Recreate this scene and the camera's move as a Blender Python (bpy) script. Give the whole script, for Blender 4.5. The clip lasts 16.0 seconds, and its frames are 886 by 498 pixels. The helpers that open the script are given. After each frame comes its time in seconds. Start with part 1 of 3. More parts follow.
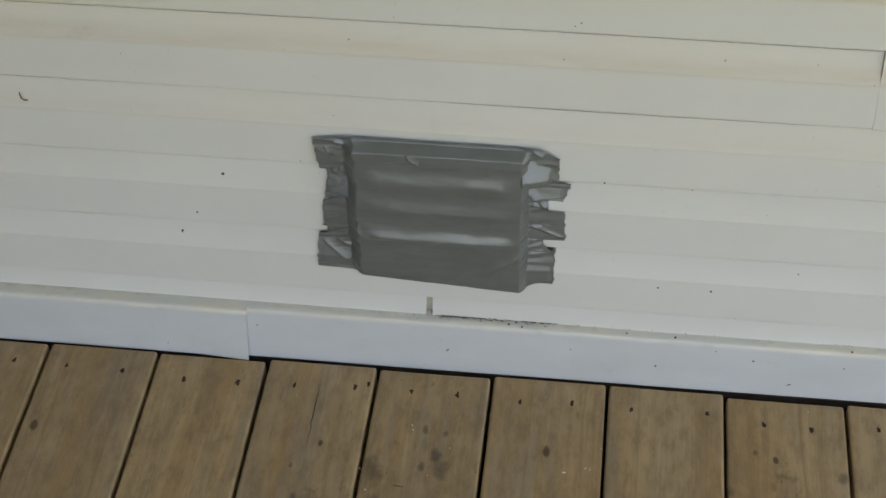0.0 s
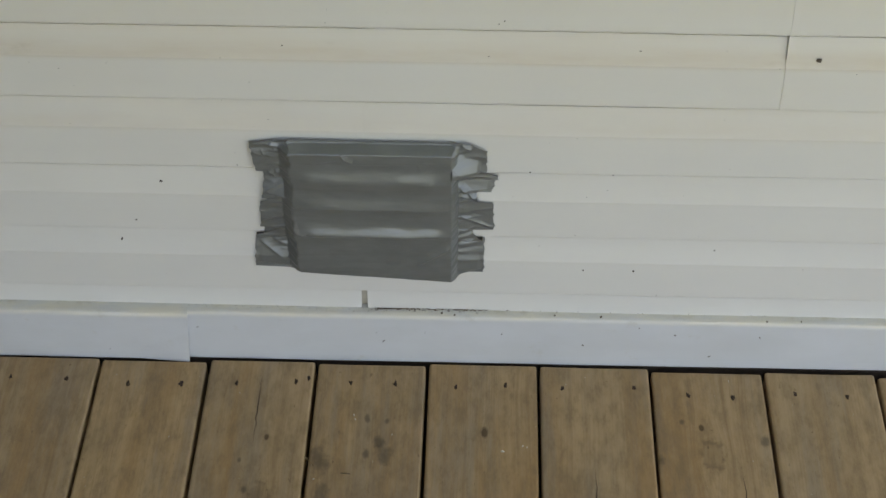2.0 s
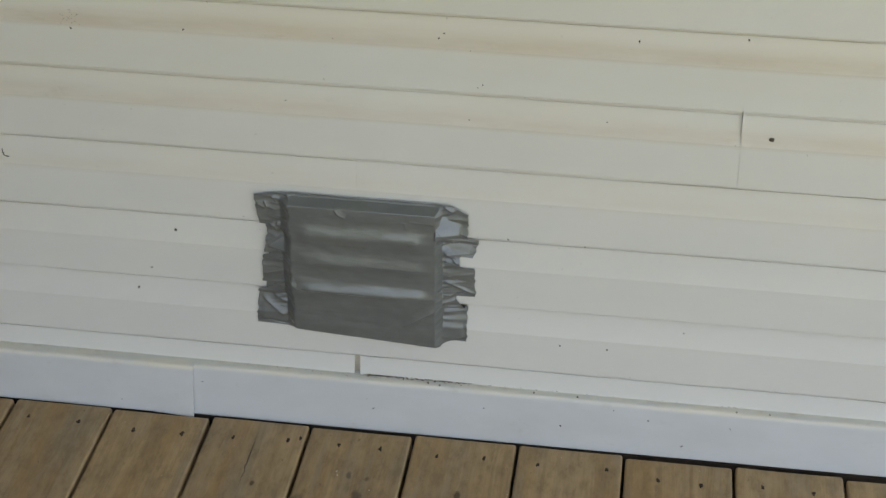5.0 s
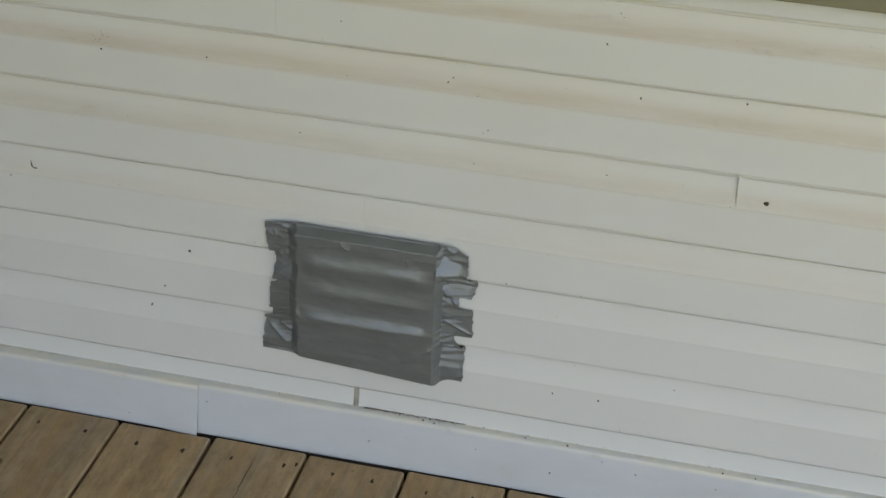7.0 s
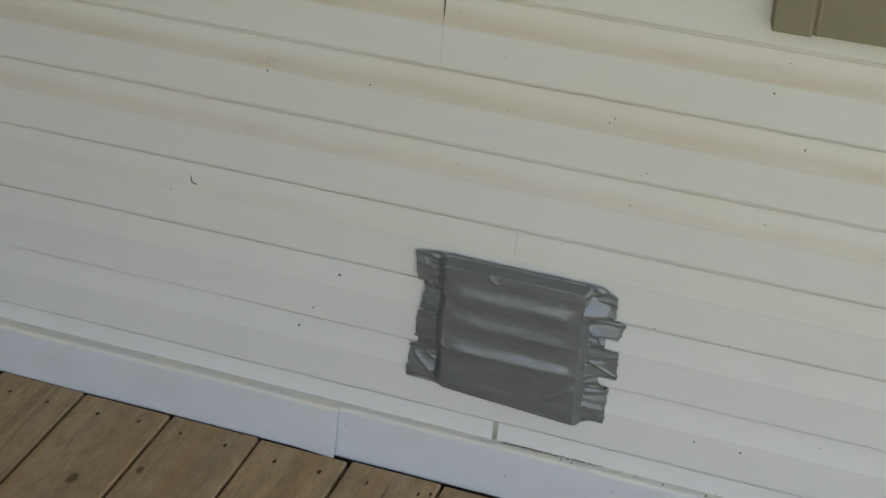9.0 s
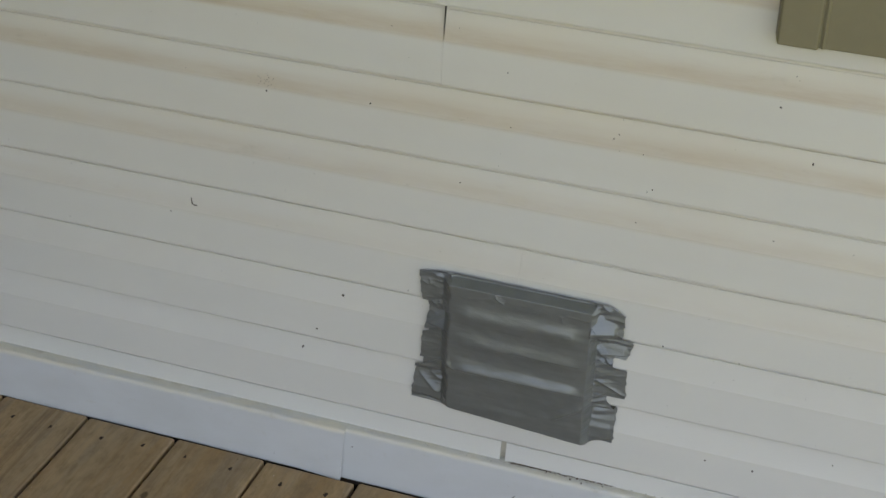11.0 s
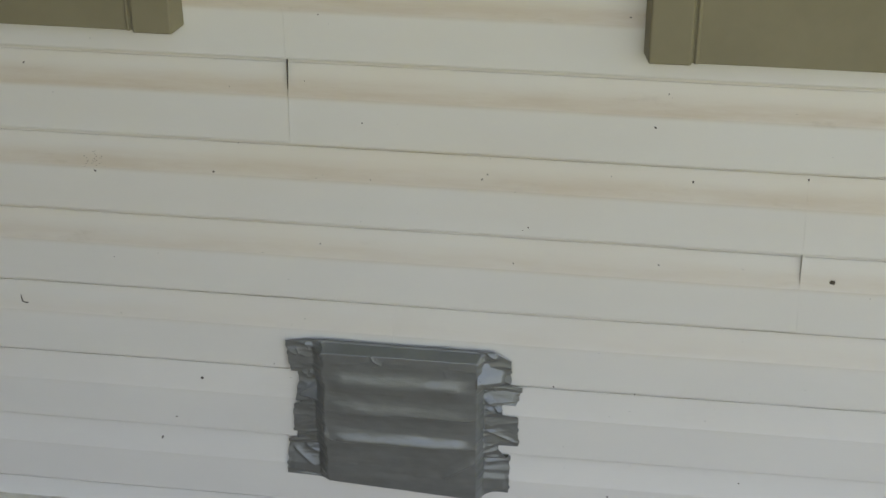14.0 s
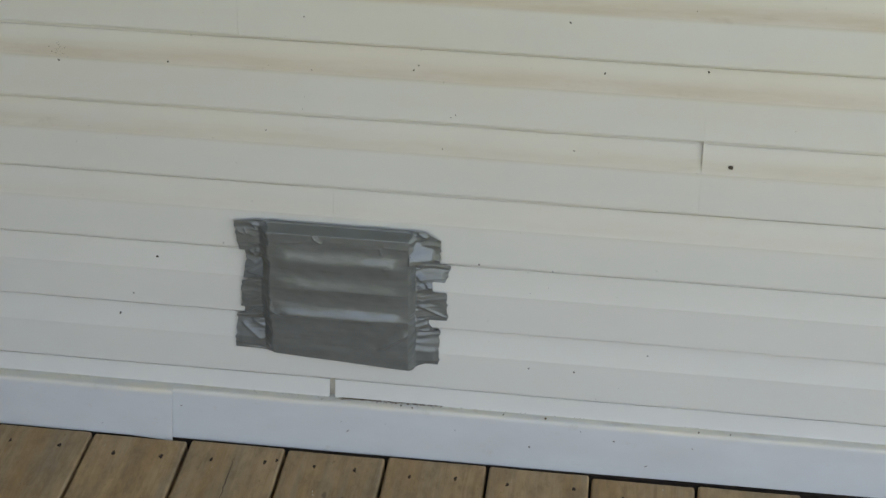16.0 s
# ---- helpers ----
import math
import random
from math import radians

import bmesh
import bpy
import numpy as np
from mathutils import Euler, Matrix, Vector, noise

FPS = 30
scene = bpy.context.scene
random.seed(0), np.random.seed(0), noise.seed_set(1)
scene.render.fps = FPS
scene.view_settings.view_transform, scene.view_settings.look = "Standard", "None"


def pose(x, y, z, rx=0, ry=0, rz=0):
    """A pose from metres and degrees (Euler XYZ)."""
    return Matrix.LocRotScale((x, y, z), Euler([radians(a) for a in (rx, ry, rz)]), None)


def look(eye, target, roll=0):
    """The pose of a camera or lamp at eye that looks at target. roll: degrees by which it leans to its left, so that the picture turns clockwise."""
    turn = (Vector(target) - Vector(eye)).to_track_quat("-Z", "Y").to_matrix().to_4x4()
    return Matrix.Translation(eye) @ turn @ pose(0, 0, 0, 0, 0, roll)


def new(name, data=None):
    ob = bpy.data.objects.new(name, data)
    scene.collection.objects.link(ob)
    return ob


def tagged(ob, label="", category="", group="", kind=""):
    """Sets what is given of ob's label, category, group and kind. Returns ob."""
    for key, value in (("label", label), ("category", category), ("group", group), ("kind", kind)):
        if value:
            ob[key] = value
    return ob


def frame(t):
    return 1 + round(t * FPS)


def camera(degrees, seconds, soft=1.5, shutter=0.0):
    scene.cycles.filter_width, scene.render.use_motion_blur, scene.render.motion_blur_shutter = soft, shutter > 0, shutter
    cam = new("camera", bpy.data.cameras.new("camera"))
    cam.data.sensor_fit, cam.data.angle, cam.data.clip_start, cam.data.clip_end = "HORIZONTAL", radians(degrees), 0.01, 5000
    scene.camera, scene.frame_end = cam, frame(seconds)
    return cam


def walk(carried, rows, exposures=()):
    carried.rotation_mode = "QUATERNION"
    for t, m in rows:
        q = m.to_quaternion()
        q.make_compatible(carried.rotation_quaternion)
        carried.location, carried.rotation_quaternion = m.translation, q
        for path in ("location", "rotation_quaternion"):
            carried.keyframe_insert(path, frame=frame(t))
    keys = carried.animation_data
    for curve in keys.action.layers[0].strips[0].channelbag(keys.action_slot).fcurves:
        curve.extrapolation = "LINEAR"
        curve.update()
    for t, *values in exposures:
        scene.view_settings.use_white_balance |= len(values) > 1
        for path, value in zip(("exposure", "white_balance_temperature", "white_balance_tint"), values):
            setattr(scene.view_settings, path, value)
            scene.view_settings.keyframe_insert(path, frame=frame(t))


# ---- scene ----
cam = camera(31.0, 16.0)
PATH = [
    (0, (0.247, -1.314, 1.505), (0.061, 0.1, 0.102), -1.2),
    (0.5, (0.184, -1.274, 1.504), (0.008, 0.16, 0.121), -2.6),
    (1, (0.112, -1.251, 1.496), (0.049, 0.19, 0.11), -1.1),
    (1.5, (0.097, -1.28, 1.522), (0.064, 0.172, 0.147), -0.6),
    (2, (0.195, -1.384, 1.551), (0.153, 0.044, 0.151), 0.0),
    (2.2, (0.241, -1.443, 1.538), (0.143, -0.022, 0.133), -0.6),
    (2.5, (0.281, -1.332, 1.363), (0.119, 0.087, -0.037), -0.6),
    (3, (0.321, -1.419, 1.398), (0.125, 0.128, 0.145), -0.9),
    (3.5, (0.319, -1.572, 1.41), (0.126, -0.008, 0.178), -1.0),
    (4, (0.333, -1.655, 1.405), (0.194, 0.001, 0.292), -0.6),
    (4.2, (0.34, -1.657, 1.417), (0.186, -0.001, 0.306), -0.5),
    (6.3, (0.528, -1.691, 1.416), (0.187, -0.034, 0.349), 1.5),
    (6.5, (0.527, -1.696, 1.416), (0.182, -0.033, 0.361), 2.0),
    (7, (0.536, -1.708, 1.413), (0.177, -0.033, 0.379), 2.4),
    (7.5, (0.529, -1.715, 1.417), (0.165, -0.046, 0.376), 3.0),
    (8, (0.515, -1.717, 1.414), (0.1, -0.063, 0.37), 3.4),
    (8.5, (0.507, -1.708, 1.414), (0.025, -0.061, 0.388), 3.0),
    (9, (0.51, -1.71, 1.417), (-0.012, -0.064, 0.409), 3.2),
    (11.5, (0.507, -1.668, 1.42), (-0.024, -0.022, 0.415), 1.8),
    (12, (0.489, -1.669, 1.42), (0.031, -0.009, 0.402), 1.8),
    (12.5, (0.453, -1.646, 1.416), (0.04, 0.026, 0.4), 0.7),
    (13, (0.404, -1.619, 1.413), (0.078, 0.085, 0.419), 1.0),
    (13.5, (0.375, -1.585, 1.413), (0.106, 0.132, 0.423), 0.1),
    (14, (0.344, -1.565, 1.412), (0.102, 0.15, 0.413), -0.3),
    (14.5, (0.306, -1.563, 1.403), (0.079, 0.133, 0.366), -0.3),
    (15, (0.292, -1.591, 1.406), (0.108, 0.087, 0.333), 0.3),
    (15.5, (0.329, -1.653, 1.403), (0.14, 0.031, 0.34), 0.2),
    (16, (0.407, -1.755, 1.423), (0.214, -0.06, 0.378), 1.0),
]
EXPOSURES = [(0, 2.68, 9100, 20), (1.0, 2.68, 9100, 20), (2.0, 2.69, 9100, 20), (2.5, 2.92, 9000, 20), (3.0, 2.88, 9200, 20), (3.5, 2.74, 9300, 20), (4.2, 2.68, 9200, 20),
             (6.5, 2.61, 8900, 20), (8.0, 2.58, 8800, 20), (9.0, 2.55, 8800, 21), (11.5, 2.56, 8800, 21), (13.0, 2.60, 8800, 22), (14.5, 2.60, 8700, 21), (16.0, 2.62, 8600, 20)]
walk(cam, [(t, look(eye, target, roll)) for t, eye, target, roll in PATH], EXPOSURES)

# ---- world and light ----
world = bpy.data.worlds.new("sky_world")
scene.world = world
world.use_nodes = True
wn = world.node_tree
sky = wn.nodes.new("ShaderNodeTexSky")
sky.sky_type, sky.sun_disc = "NISHITA", False
sky.sun_elevation, sky.sun_rotation = radians(53), radians(-27)
sky.air_density, sky.dust_density, sky.ozone_density = 1.0, 3.0, 1.0
wn.links.new(sky.outputs[0], wn.nodes["Background"].inputs[0])
wn.nodes["Background"].inputs[1].default_value = 0.12

sun_data = bpy.data.lights.new("sun", "SUN")
sun_data.energy, sun_data.angle, sun_data.color = 4.0, radians(0.6), (1.0, 0.94, 0.85)
sun = new("sun", sun_data)
sun.matrix_world = look((-3.0, 6.0, 9.0), (0, 0, 0))


# ---- node helpers ----
class Shade:
    """A procedural material under construction."""

    def __init__(self, name):
        self.mat = bpy.data.materials.new(name)
        self.mat.use_nodes = True
        self.t = self.mat.node_tree
        self.bsdf = self.t.nodes["Principled BSDF"]
        self.pos = self.node("ShaderNodeNewGeometry").outputs["Position"]

    def node(self, kind):
        return self.t.nodes.new(kind)

    def put(self, sock, value):
        if isinstance(value, bpy.types.NodeSocket):
            self.t.links.new(value, sock)
        elif isinstance(value, tuple) and len(value) == 3 and sock.type == "RGBA":
            sock.default_value = (*value, 1)
        else:
            sock.default_value = value

    def math(self, op, a, b=0.0, c=0.0, clamp=False):
        n = self.node("ShaderNodeMath")
        n.operation, n.use_clamp = op, clamp
        for s, v in zip(n.inputs, (a, b, c)):
            self.put(s, v)
        return n.outputs[0]

    def vec(self, op, a, b=(0.0, 0.0, 0.0)):
        n = self.node("ShaderNodeVectorMath")
        n.operation = op
        self.put(n.inputs[0], a)
        self.put(n.inputs[1], b)
        return n.outputs["Value"] if op in ("DISTANCE", "LENGTH") else n.outputs[0]

    def noise(self, scale=(1, 1, 1), size=1.0, detail=4.0, rough=0.55, vector=None, shift=None):
        v = self.vec("MULTIPLY", vector or self.pos, tuple(float(s) for s in scale))
        if shift is not None:
            v = self.vec("ADD", v, shift)
        n = self.node("ShaderNodeTexNoise")
        self.put(n.inputs["Vector"], v)
        n.inputs["Scale"].default_value = size
        n.inputs["Detail"].default_value = detail
        n.inputs["Roughness"].default_value = rough
        return n.outputs["Fac"]

    def ramp(self, x, lo, hi, a=0.0, b=1.0, smooth=True):
        n = self.node("ShaderNodeMapRange")
        n.interpolation_type = "SMOOTHSTEP" if smooth else "LINEAR"
        for s, v in zip(n.inputs, (x, lo, hi, a, b)):
            self.put(s, v)
        return n.outputs[0]

    def mix(self, fac, a, b, blend="MIX"):
        n = self.node("ShaderNodeMix")
        n.data_type, n.blend_type = "RGBA", blend
        self.put(n.inputs[0], fac)
        self.put(n.inputs[6], a)
        self.put(n.inputs[7], b)
        return n.outputs[2]

    def axis(self, name, vector=None):
        n = self.node("ShaderNodeSeparateXYZ")
        self.put(n.inputs[0], vector or self.pos)
        return n.outputs[name]

    def bump(self, height, strength, distance, after=None):
        n = self.node("ShaderNodeBump")
        n.inputs["Strength"].default_value = strength
        n.inputs["Distance"].default_value = distance
        self.put(n.inputs["Height"], height)
        if after is not None:
            self.put(n.inputs["Normal"], after)
        return n.outputs[0]

    def done(self, color, rough, normal=None, metal=0.0, specular=0.5):
        self.put(self.bsdf.inputs["Base Color"], color)
        self.put(self.bsdf.inputs["Roughness"], rough)
        self.put(self.bsdf.inputs["Metallic"], metal)
        self.put(self.bsdf.inputs["Specular IOR Level"], specular)
        if normal is not None:
            self.put(self.bsdf.inputs["Normal"], normal)
        return self.mat


# ---- siding dimensions ----
COURSE = 0.1016   # exposed height of one lap
LAP = 0.420       # height of one lap's lower edge
COVE = 0.044      # height of the cove at the top of each lap
DEPTH = 0.0082    # how far the cove lies back


def siding_y(z):
    """How far the siding's face lies behind its foremost plane at a height."""
    u = (z - LAP) % COURSE
    flat = COURSE - COVE
    if u <= flat:
        return 0.0012 * u / flat
    s = (COURSE - u) / COVE
    return 0.0012 + DEPTH * (1 - s**1.9)


# ---- materials ----
def vinyl_material():
    s = Shade("cream_vinyl")
    z = s.axis("Z")
    u = s.math("MULTIPLY", s.math("FRACT", s.math("DIVIDE", s.math("SUBTRACT", z, LAP), COURSE)), COURSE)
    blotch = s.noise((5, 5, 9), 1.0, 5, 0.6)
    streak = s.noise((9, 30, 70), 1.0, 6, 0.65)
    fine = s.noise((60, 200, 260), 1.0, 3)
    base = s.mix(s.ramp(blotch, 0.3, 0.7), (0.674, 0.677, 0.628), (0.648, 0.653, 0.610))
    # yellow tint, stronger further up the wall and in the coves
    height = s.ramp(z, 0.10, 0.66)
    yellow_tint = s.math("MULTIPLY", height, s.ramp(s.noise((3, 3, 14), 1.0, 4), 0.25, 0.75, 0.28, 0.62))
    cove = s.ramp(u, 0.045, 0.066)
    yellow_tint = s.math("MULTIPLY", yellow_tint, s.ramp(cove, 0.0, 1.0, 0.56, 1.0))
    base = s.mix(yellow_tint, base, (0.685, 0.605, 0.455))
    # dirt resting on the ledge at the foot of each cove
    ledge = s.math("MULTIPLY", s.ramp(u, 0.052, 0.060), s.ramp(u, 0.086, 0.064))
    dirt = s.math("MULTIPLY", ledge, s.ramp(streak, 0.25, 0.75, 0.45, 1.0))
    dirt = s.math("MULTIPLY", dirt, s.ramp(z, 0.24, 0.70, 0.03, 0.72))
    base = s.mix(dirt, base, (0.51, 0.40, 0.265))
    grime = s.math("MULTIPLY", s.ramp(s.noise((14, 40, 40), 1.0, 7, 0.7), 0.56, 0.74), ledge)
    base = s.mix(s.math("MULTIPLY", grime, s.ramp(z, 0.3, 0.7, 0.05, 0.42)), base, (0.33, 0.27, 0.17))
    grain = s.noise((14, 120, 420), 1.0, 4, 0.6)
    n = s.bump(grain, 0.12, 0.0006)
    n = s.bump(s.noise((4, 4, 10), 1.0, 2), 0.25, 0.002, n)
    return s.done(base, s.ramp(fine, 0.3, 0.7, 0.42, 0.56), n, specular=0.4)


def trim_material():
    s = Shade("white_coil_trim")
    z, x = s.axis("Z"), s.axis("X")
    cloud = s.noise((6, 6, 12), 1.0, 5, 0.6)
    base = s.mix(s.ramp(cloud, 0.3, 0.75), (0.606, 0.642, 0.650), (0.560, 0.592, 0.590))
    top = s.ramp(z, 0.0745, 0.0825)
    # cream stain along the top, lightened in colour to stand for brighter light
    lit_stain = s.math("MULTIPLY", top, s.ramp(s.noise((10, 30, 60), 1.0, 6, 0.65), 0.30, 0.66, 0.25, 0.85))
    base = s.mix(lit_stain, base, (0.76, 0.71, 0.56))
    y = s.axis("Y")
    brown = s.math("MULTIPLY", s.ramp(y, -0.006, 0.003), s.ramp(s.noise((26, 40, 40), 1.0, 6, 0.7), 0.50, 0.70, 0.0, 0.35))
    base = s.mix(brown, base, (0.36, 0.27, 0.14))
    scuff = s.math("MULTIPLY", s.ramp(s.noise((30, 30, 45), 1.0, 6, 0.7), 0.60, 0.74), 0.42)
    base = s.mix(scuff, base, (0.50, 0.49, 0.42))
    n = s.bump(s.noise((3, 3, 9), 1.0, 3), 0.35, 0.003)
    return s.done(base, s.ramp(cloud, 0.3, 0.7, 0.36, 0.5), n, specular=0.45)


def tape_material():
    s = Shade("grey_duct_tape")
    cloud = s.noise((25, 25, 60), 1.0, 4)
    smear = s.noise((14, 14, 120), 1.0, 5, 0.6)
    base = s.mix(s.ramp(cloud, 0.3, 0.7), (0.170, 0.184, 0.180), (0.196, 0.211, 0.207))
    base = s.mix(s.ramp(smear, 0.5, 0.75, 0.0, 0.35), base, (0.145, 0.152, 0.140))
    weave = s.noise((900, 900, 900), 1.0, 2, 0.5)
    n = s.bump(s.noise((40, 40, 170), 1.0, 5, 0.6), 0.40, 0.0012)
    n = s.bump(weave, 0.10, 0.0002, n)
    return s.done(base, s.ramp(smear, 0.25, 0.75, 0.30, 0.42), n, 0.36, 0.5)


# knots, mildew and damp marks of the deck: x, y, radius, kind
MARKS = (
    (-0.411, -0.151, 0.0046, "knot"), (-0.487, -0.204, 0.0070, "knot"), (-0.060, -0.143, 0.0030, "knot"), (0.2095, -0.128, 0.0045, "knot"),
    (0.490, -0.154, 0.0140, "knot"), (0.479, -0.112, 0.0030, "knot"), (-0.266, -0.305, 0.0040, "knot"), (-0.059, -0.232, 0.0125, "knot"),
    (0.4555, -0.1025, 0.0035, "dark"), (-0.0895, -0.1795, 0.0026, "dark"), (0.063, -0.1105, 0.0042, "dark"), (0.0885, -0.113, 0.0036, "dark"),
    (0.0795, -0.147, 0.0070, "dark"), (0.0645, -0.1655, 0.0050, "dark"), (0.086, -0.168, 0.0115, "dark"), (0.0085, -0.177, 0.0150, "dark"),
    (0.013, -0.229, 0.0120, "dark"), (-0.079, -0.224, 0.0040, "dark"), (0.424, -0.163, 0.0070, "dark"), (0.556, -0.132, 0.0070, "dark"),
    (0.2565, -0.237, 0.0030, "dark"), (-0.254, -0.248, 0.0025, "dark"), (-0.242, -0.275, 0.0028, "dark"), (-0.076, -0.096, 0.0600, "crack"),
    (0.524, -0.218, 0.0350, "crack"), (0.345, -0.228, 0.0500, "crack"), (-0.125, -0.343, 0.0190, "rust"), (-0.085, -0.322, 0.0150, "rust"),
)


def deck_material():
    s = Shade("treated_pine")
    rnd = s.node("ShaderNodeObjectInfo").outputs["Random"]
    away = s.node("ShaderNodeCombineXYZ")
    s.put(away.inputs[0], s.math("MULTIPLY", rnd, 37.0))
    s.put(away.inputs[1], s.math("MULTIPLY", rnd, 91.0))
    s.put(away.inputs[2], s.math("MULTIPLY", rnd, 53.0))
    shift = away.outputs[0]
    x, y = s.axis("X"), s.axis("Y")
    # bend the grain round the knots
    bend = s.math("MULTIPLY", s.math("SUBTRACT", s.noise((7, 1.3, 7), 1.0, 3, 0.5, shift=shift), 0.5), 0.045)
    for kx, ky, r, kind in MARKS:
        if kind == "knot":
            d = s.vec("DISTANCE", s.vec("MULTIPLY", s.pos, (1.0, 0.45, 0.0)), (kx, ky * 0.45, 0.0))
            pull = s.ramp(d, 0.0, r * 2.6, r * 0.8, 0.0)
            side = s.math("SIGN", s.math("SUBTRACT", x, kx))
            bend = s.math("ADD", bend, s.math("MULTIPLY", pull, side))
    gx = s.math("SUBTRACT", x, bend)
    gv = s.node("ShaderNodeCombineXYZ")
    s.put(gv.inputs[0], gx)
    s.put(gv.inputs[1], y)
    v = gv.outputs[0]
    ring = s.noise((85, 1.0, 0), 1.0, 4, 0.6, v, shift)
    fibre = s.noise((520, 7, 0), 1.0, 5, 0.65, v, shift)
    broad = s.noise((12, 2.2, 0), 1.0, 4, 0.6, v, shift)
    tone = s.math("ADD", s.math("MULTIPLY", rnd, 0.5), s.math("MULTIPLY", broad, 0.7))
    base = s.mix(s.ramp(tone, 0.25, 0.95), (0.400, 0.282, 0.163), (0.500, 0.328, 0.168))
    late = s.ramp(ring, 0.46, 0.70)
    strong = s.ramp(s.math("FRACT", s.math("MULTIPLY", rnd, 7.31)), 0.40, 0.95, 0.28, 0.80)
    base = s.mix(s.math("MULTIPLY", late, strong), base, (0.235, 0.138, 0.064))
    base = s.mix(s.math("MULTIPLY", s.ramp(fibre, 0.40, 0.70), 0.20), base, (0.22, 0.145, 0.09))
    patch_tone = s.ramp(s.noise((17, 1.6, 0), 1.0, 5, 0.6, shift=shift), 0.46, 0.66)
    base = s.mix(s.math("MULTIPLY", patch_tone, 0.70), base, (0.37, 0.215, 0.092))
    grey = s.ramp(s.noise((24, 2.2, 0), 1.0, 6, 0.7, shift=shift), 0.46, 0.66)
    base = s.mix(s.math("MULTIPLY", grey, 0.50), base, (0.265, 0.222, 0.168))
    check = s.ramp(s.noise((210, 2.6, 0), 1.0, 3, 0.5, v, shift), 0.735, 0.775)
    base = s.mix(s.math("MULTIPLY", check, 0.75), base, (0.07, 0.045, 0.025))
    spot = s.ramp(s.noise((150, 70, 0), 1.0, 3, 0.6, shift=shift), 0.68, 0.76)
    base = s.mix(s.math("MULTIPLY", spot, 0.55), base, (0.10, 0.065, 0.035))
    mottle = s.noise((75, 28, 0), 1.0, 6, 0.7, shift=shift)
    base = s.mix(s.ramp(mottle, 0.42, 0.70, 0.0, 0.60), base, (0.235, 0.158, 0.084))
    base = s.mix(s.ramp(mottle, 0.48, 0.28, 0.0, 0.28), base, (0.50, 0.37, 0.225))
    soil = s.ramp(s.noise((13, 7, 0), 1.0, 6, 0.68, shift=shift), 0.48, 0.70, 0.0, 0.42)
    base = s.mix(soil, base, (0.215, 0.150, 0.086))
    wob = s.noise((60, 45, 0), 1.0, 4, 0.65)
    for kx, ky, r, kind in MARKS:
        d = s.vec("DISTANCE", s.vec("MULTIPLY", s.pos, (1.0, 0.62, 0.0)), (kx, ky * 0.62, 0.0))
        if kind == "crack":
            sway = s.math("MULTIPLY", s.math("SUBTRACT", s.noise((0, 60, 0), 1.0, 3), 0.5), 0.006)
            off = s.math("DIVIDE", s.math("ABSOLUTE", s.math("ADD", s.math("SUBTRACT", x, kx), sway)), 0.0009)
            along = s.math("DIVIDE", s.math("ABSOLUTE", s.math("SUBTRACT", y, ky)), r)
            slit = s.math("SUBTRACT", 1.15, s.math("ADD", off, along))
            base = s.mix(s.ramp(slit, 0.0, 0.35, 0.0, 0.85), base, (0.05, 0.03, 0.018))
            continue
        d = s.math("ADD", d, s.math("MULTIPLY", s.math("SUBTRACT", wob, 0.5), r * (0.9 if kind == "knot" else 2.2)))
        if kind == "knot":
            inside = s.ramp(d, r * 1.1, r * 0.75)
            rim = s.math("MULTIPLY", s.ramp(d, r * 0.6, r), s.ramp(d, r * 1.5, r))
            base = s.mix(s.math("MULTIPLY", inside, 0.80 if r < 0.012 else 0.25), base, (0.085, 0.052, 0.026))
            broken = s.ramp(s.noise((70, 70, 0), 1.0, 3, 0.6), 0.35, 0.65, 0.05, 0.5)
            base = s.mix(s.math("MULTIPLY", rim, broken), base, (0.10, 0.062, 0.032))
        elif kind == "dark":
            base = s.mix(s.ramp(d, r * 1.25, r * 0.2, 0.0, 0.62), base, (0.085, 0.066, 0.045))
        else:
            base = s.mix(s.ramp(d, r * 1.2, r * 0.3, 0.0, 0.6), base, (0.22, 0.105, 0.035))
    n = s.bump(fibre, 0.18, 0.0008)
    n = s.bump(ring, 0.30, 0.0015, n)
    n = s.bump(check, -0.6, 0.0015, n)
    return s.done(base, s.ramp(fibre, 0.3, 0.7, 0.62, 0.8), n, specular=0.25)


def plain_material(name, a, b, rough, size=30.0, relief=0.15, metal=0.0):
    s = Shade(name)
    cloud = s.noise((1, 1, 1), size, 5, 0.6)
    n = s.bump(s.noise((1, 1, 1), size * 8, 4), relief, 0.001)
    return s.done(s.mix(s.ramp(cloud, 0.3, 0.7), a, b), rough, n, metal)


VINYL, TRIM, TAPE, PINE = vinyl_material(), trim_material(), tape_material(), deck_material()
SHUTTER = plain_material("taupe_shutter_plastic", (0.205, 0.178, 0.108), (0.228, 0.198, 0.122), 0.5, 14, 0.12)
SHEATH = plain_material("wall_sheathing", (0.42, 0.38, 0.30), (0.36, 0.32, 0.25), 0.8, 9)
CEILING = plain_material("porch_paint", (0.62, 0.60, 0.53), (0.56, 0.54, 0.48), 0.6, 8)
DIMMING = plain_material("dimming_side_wall", (0.13, 0.10, 0.075), (0.10, 0.075, 0.055), 0.7, 8)
BACKING = plain_material("beige_backing_vinyl", (0.50, 0.47, 0.38), (0.42, 0.39, 0.31), 0.5, 60)
# shade of the gaps between deck boards is put into this colour
JOIST = plain_material("shade_dark_joist", (0.075, 0.052, 0.034), (0.05, 0.036, 0.025), 0.9, 25)
SOIL = plain_material("bare_soil", (0.10, 0.075, 0.05), (0.06, 0.045, 0.03), 0.95, 6)
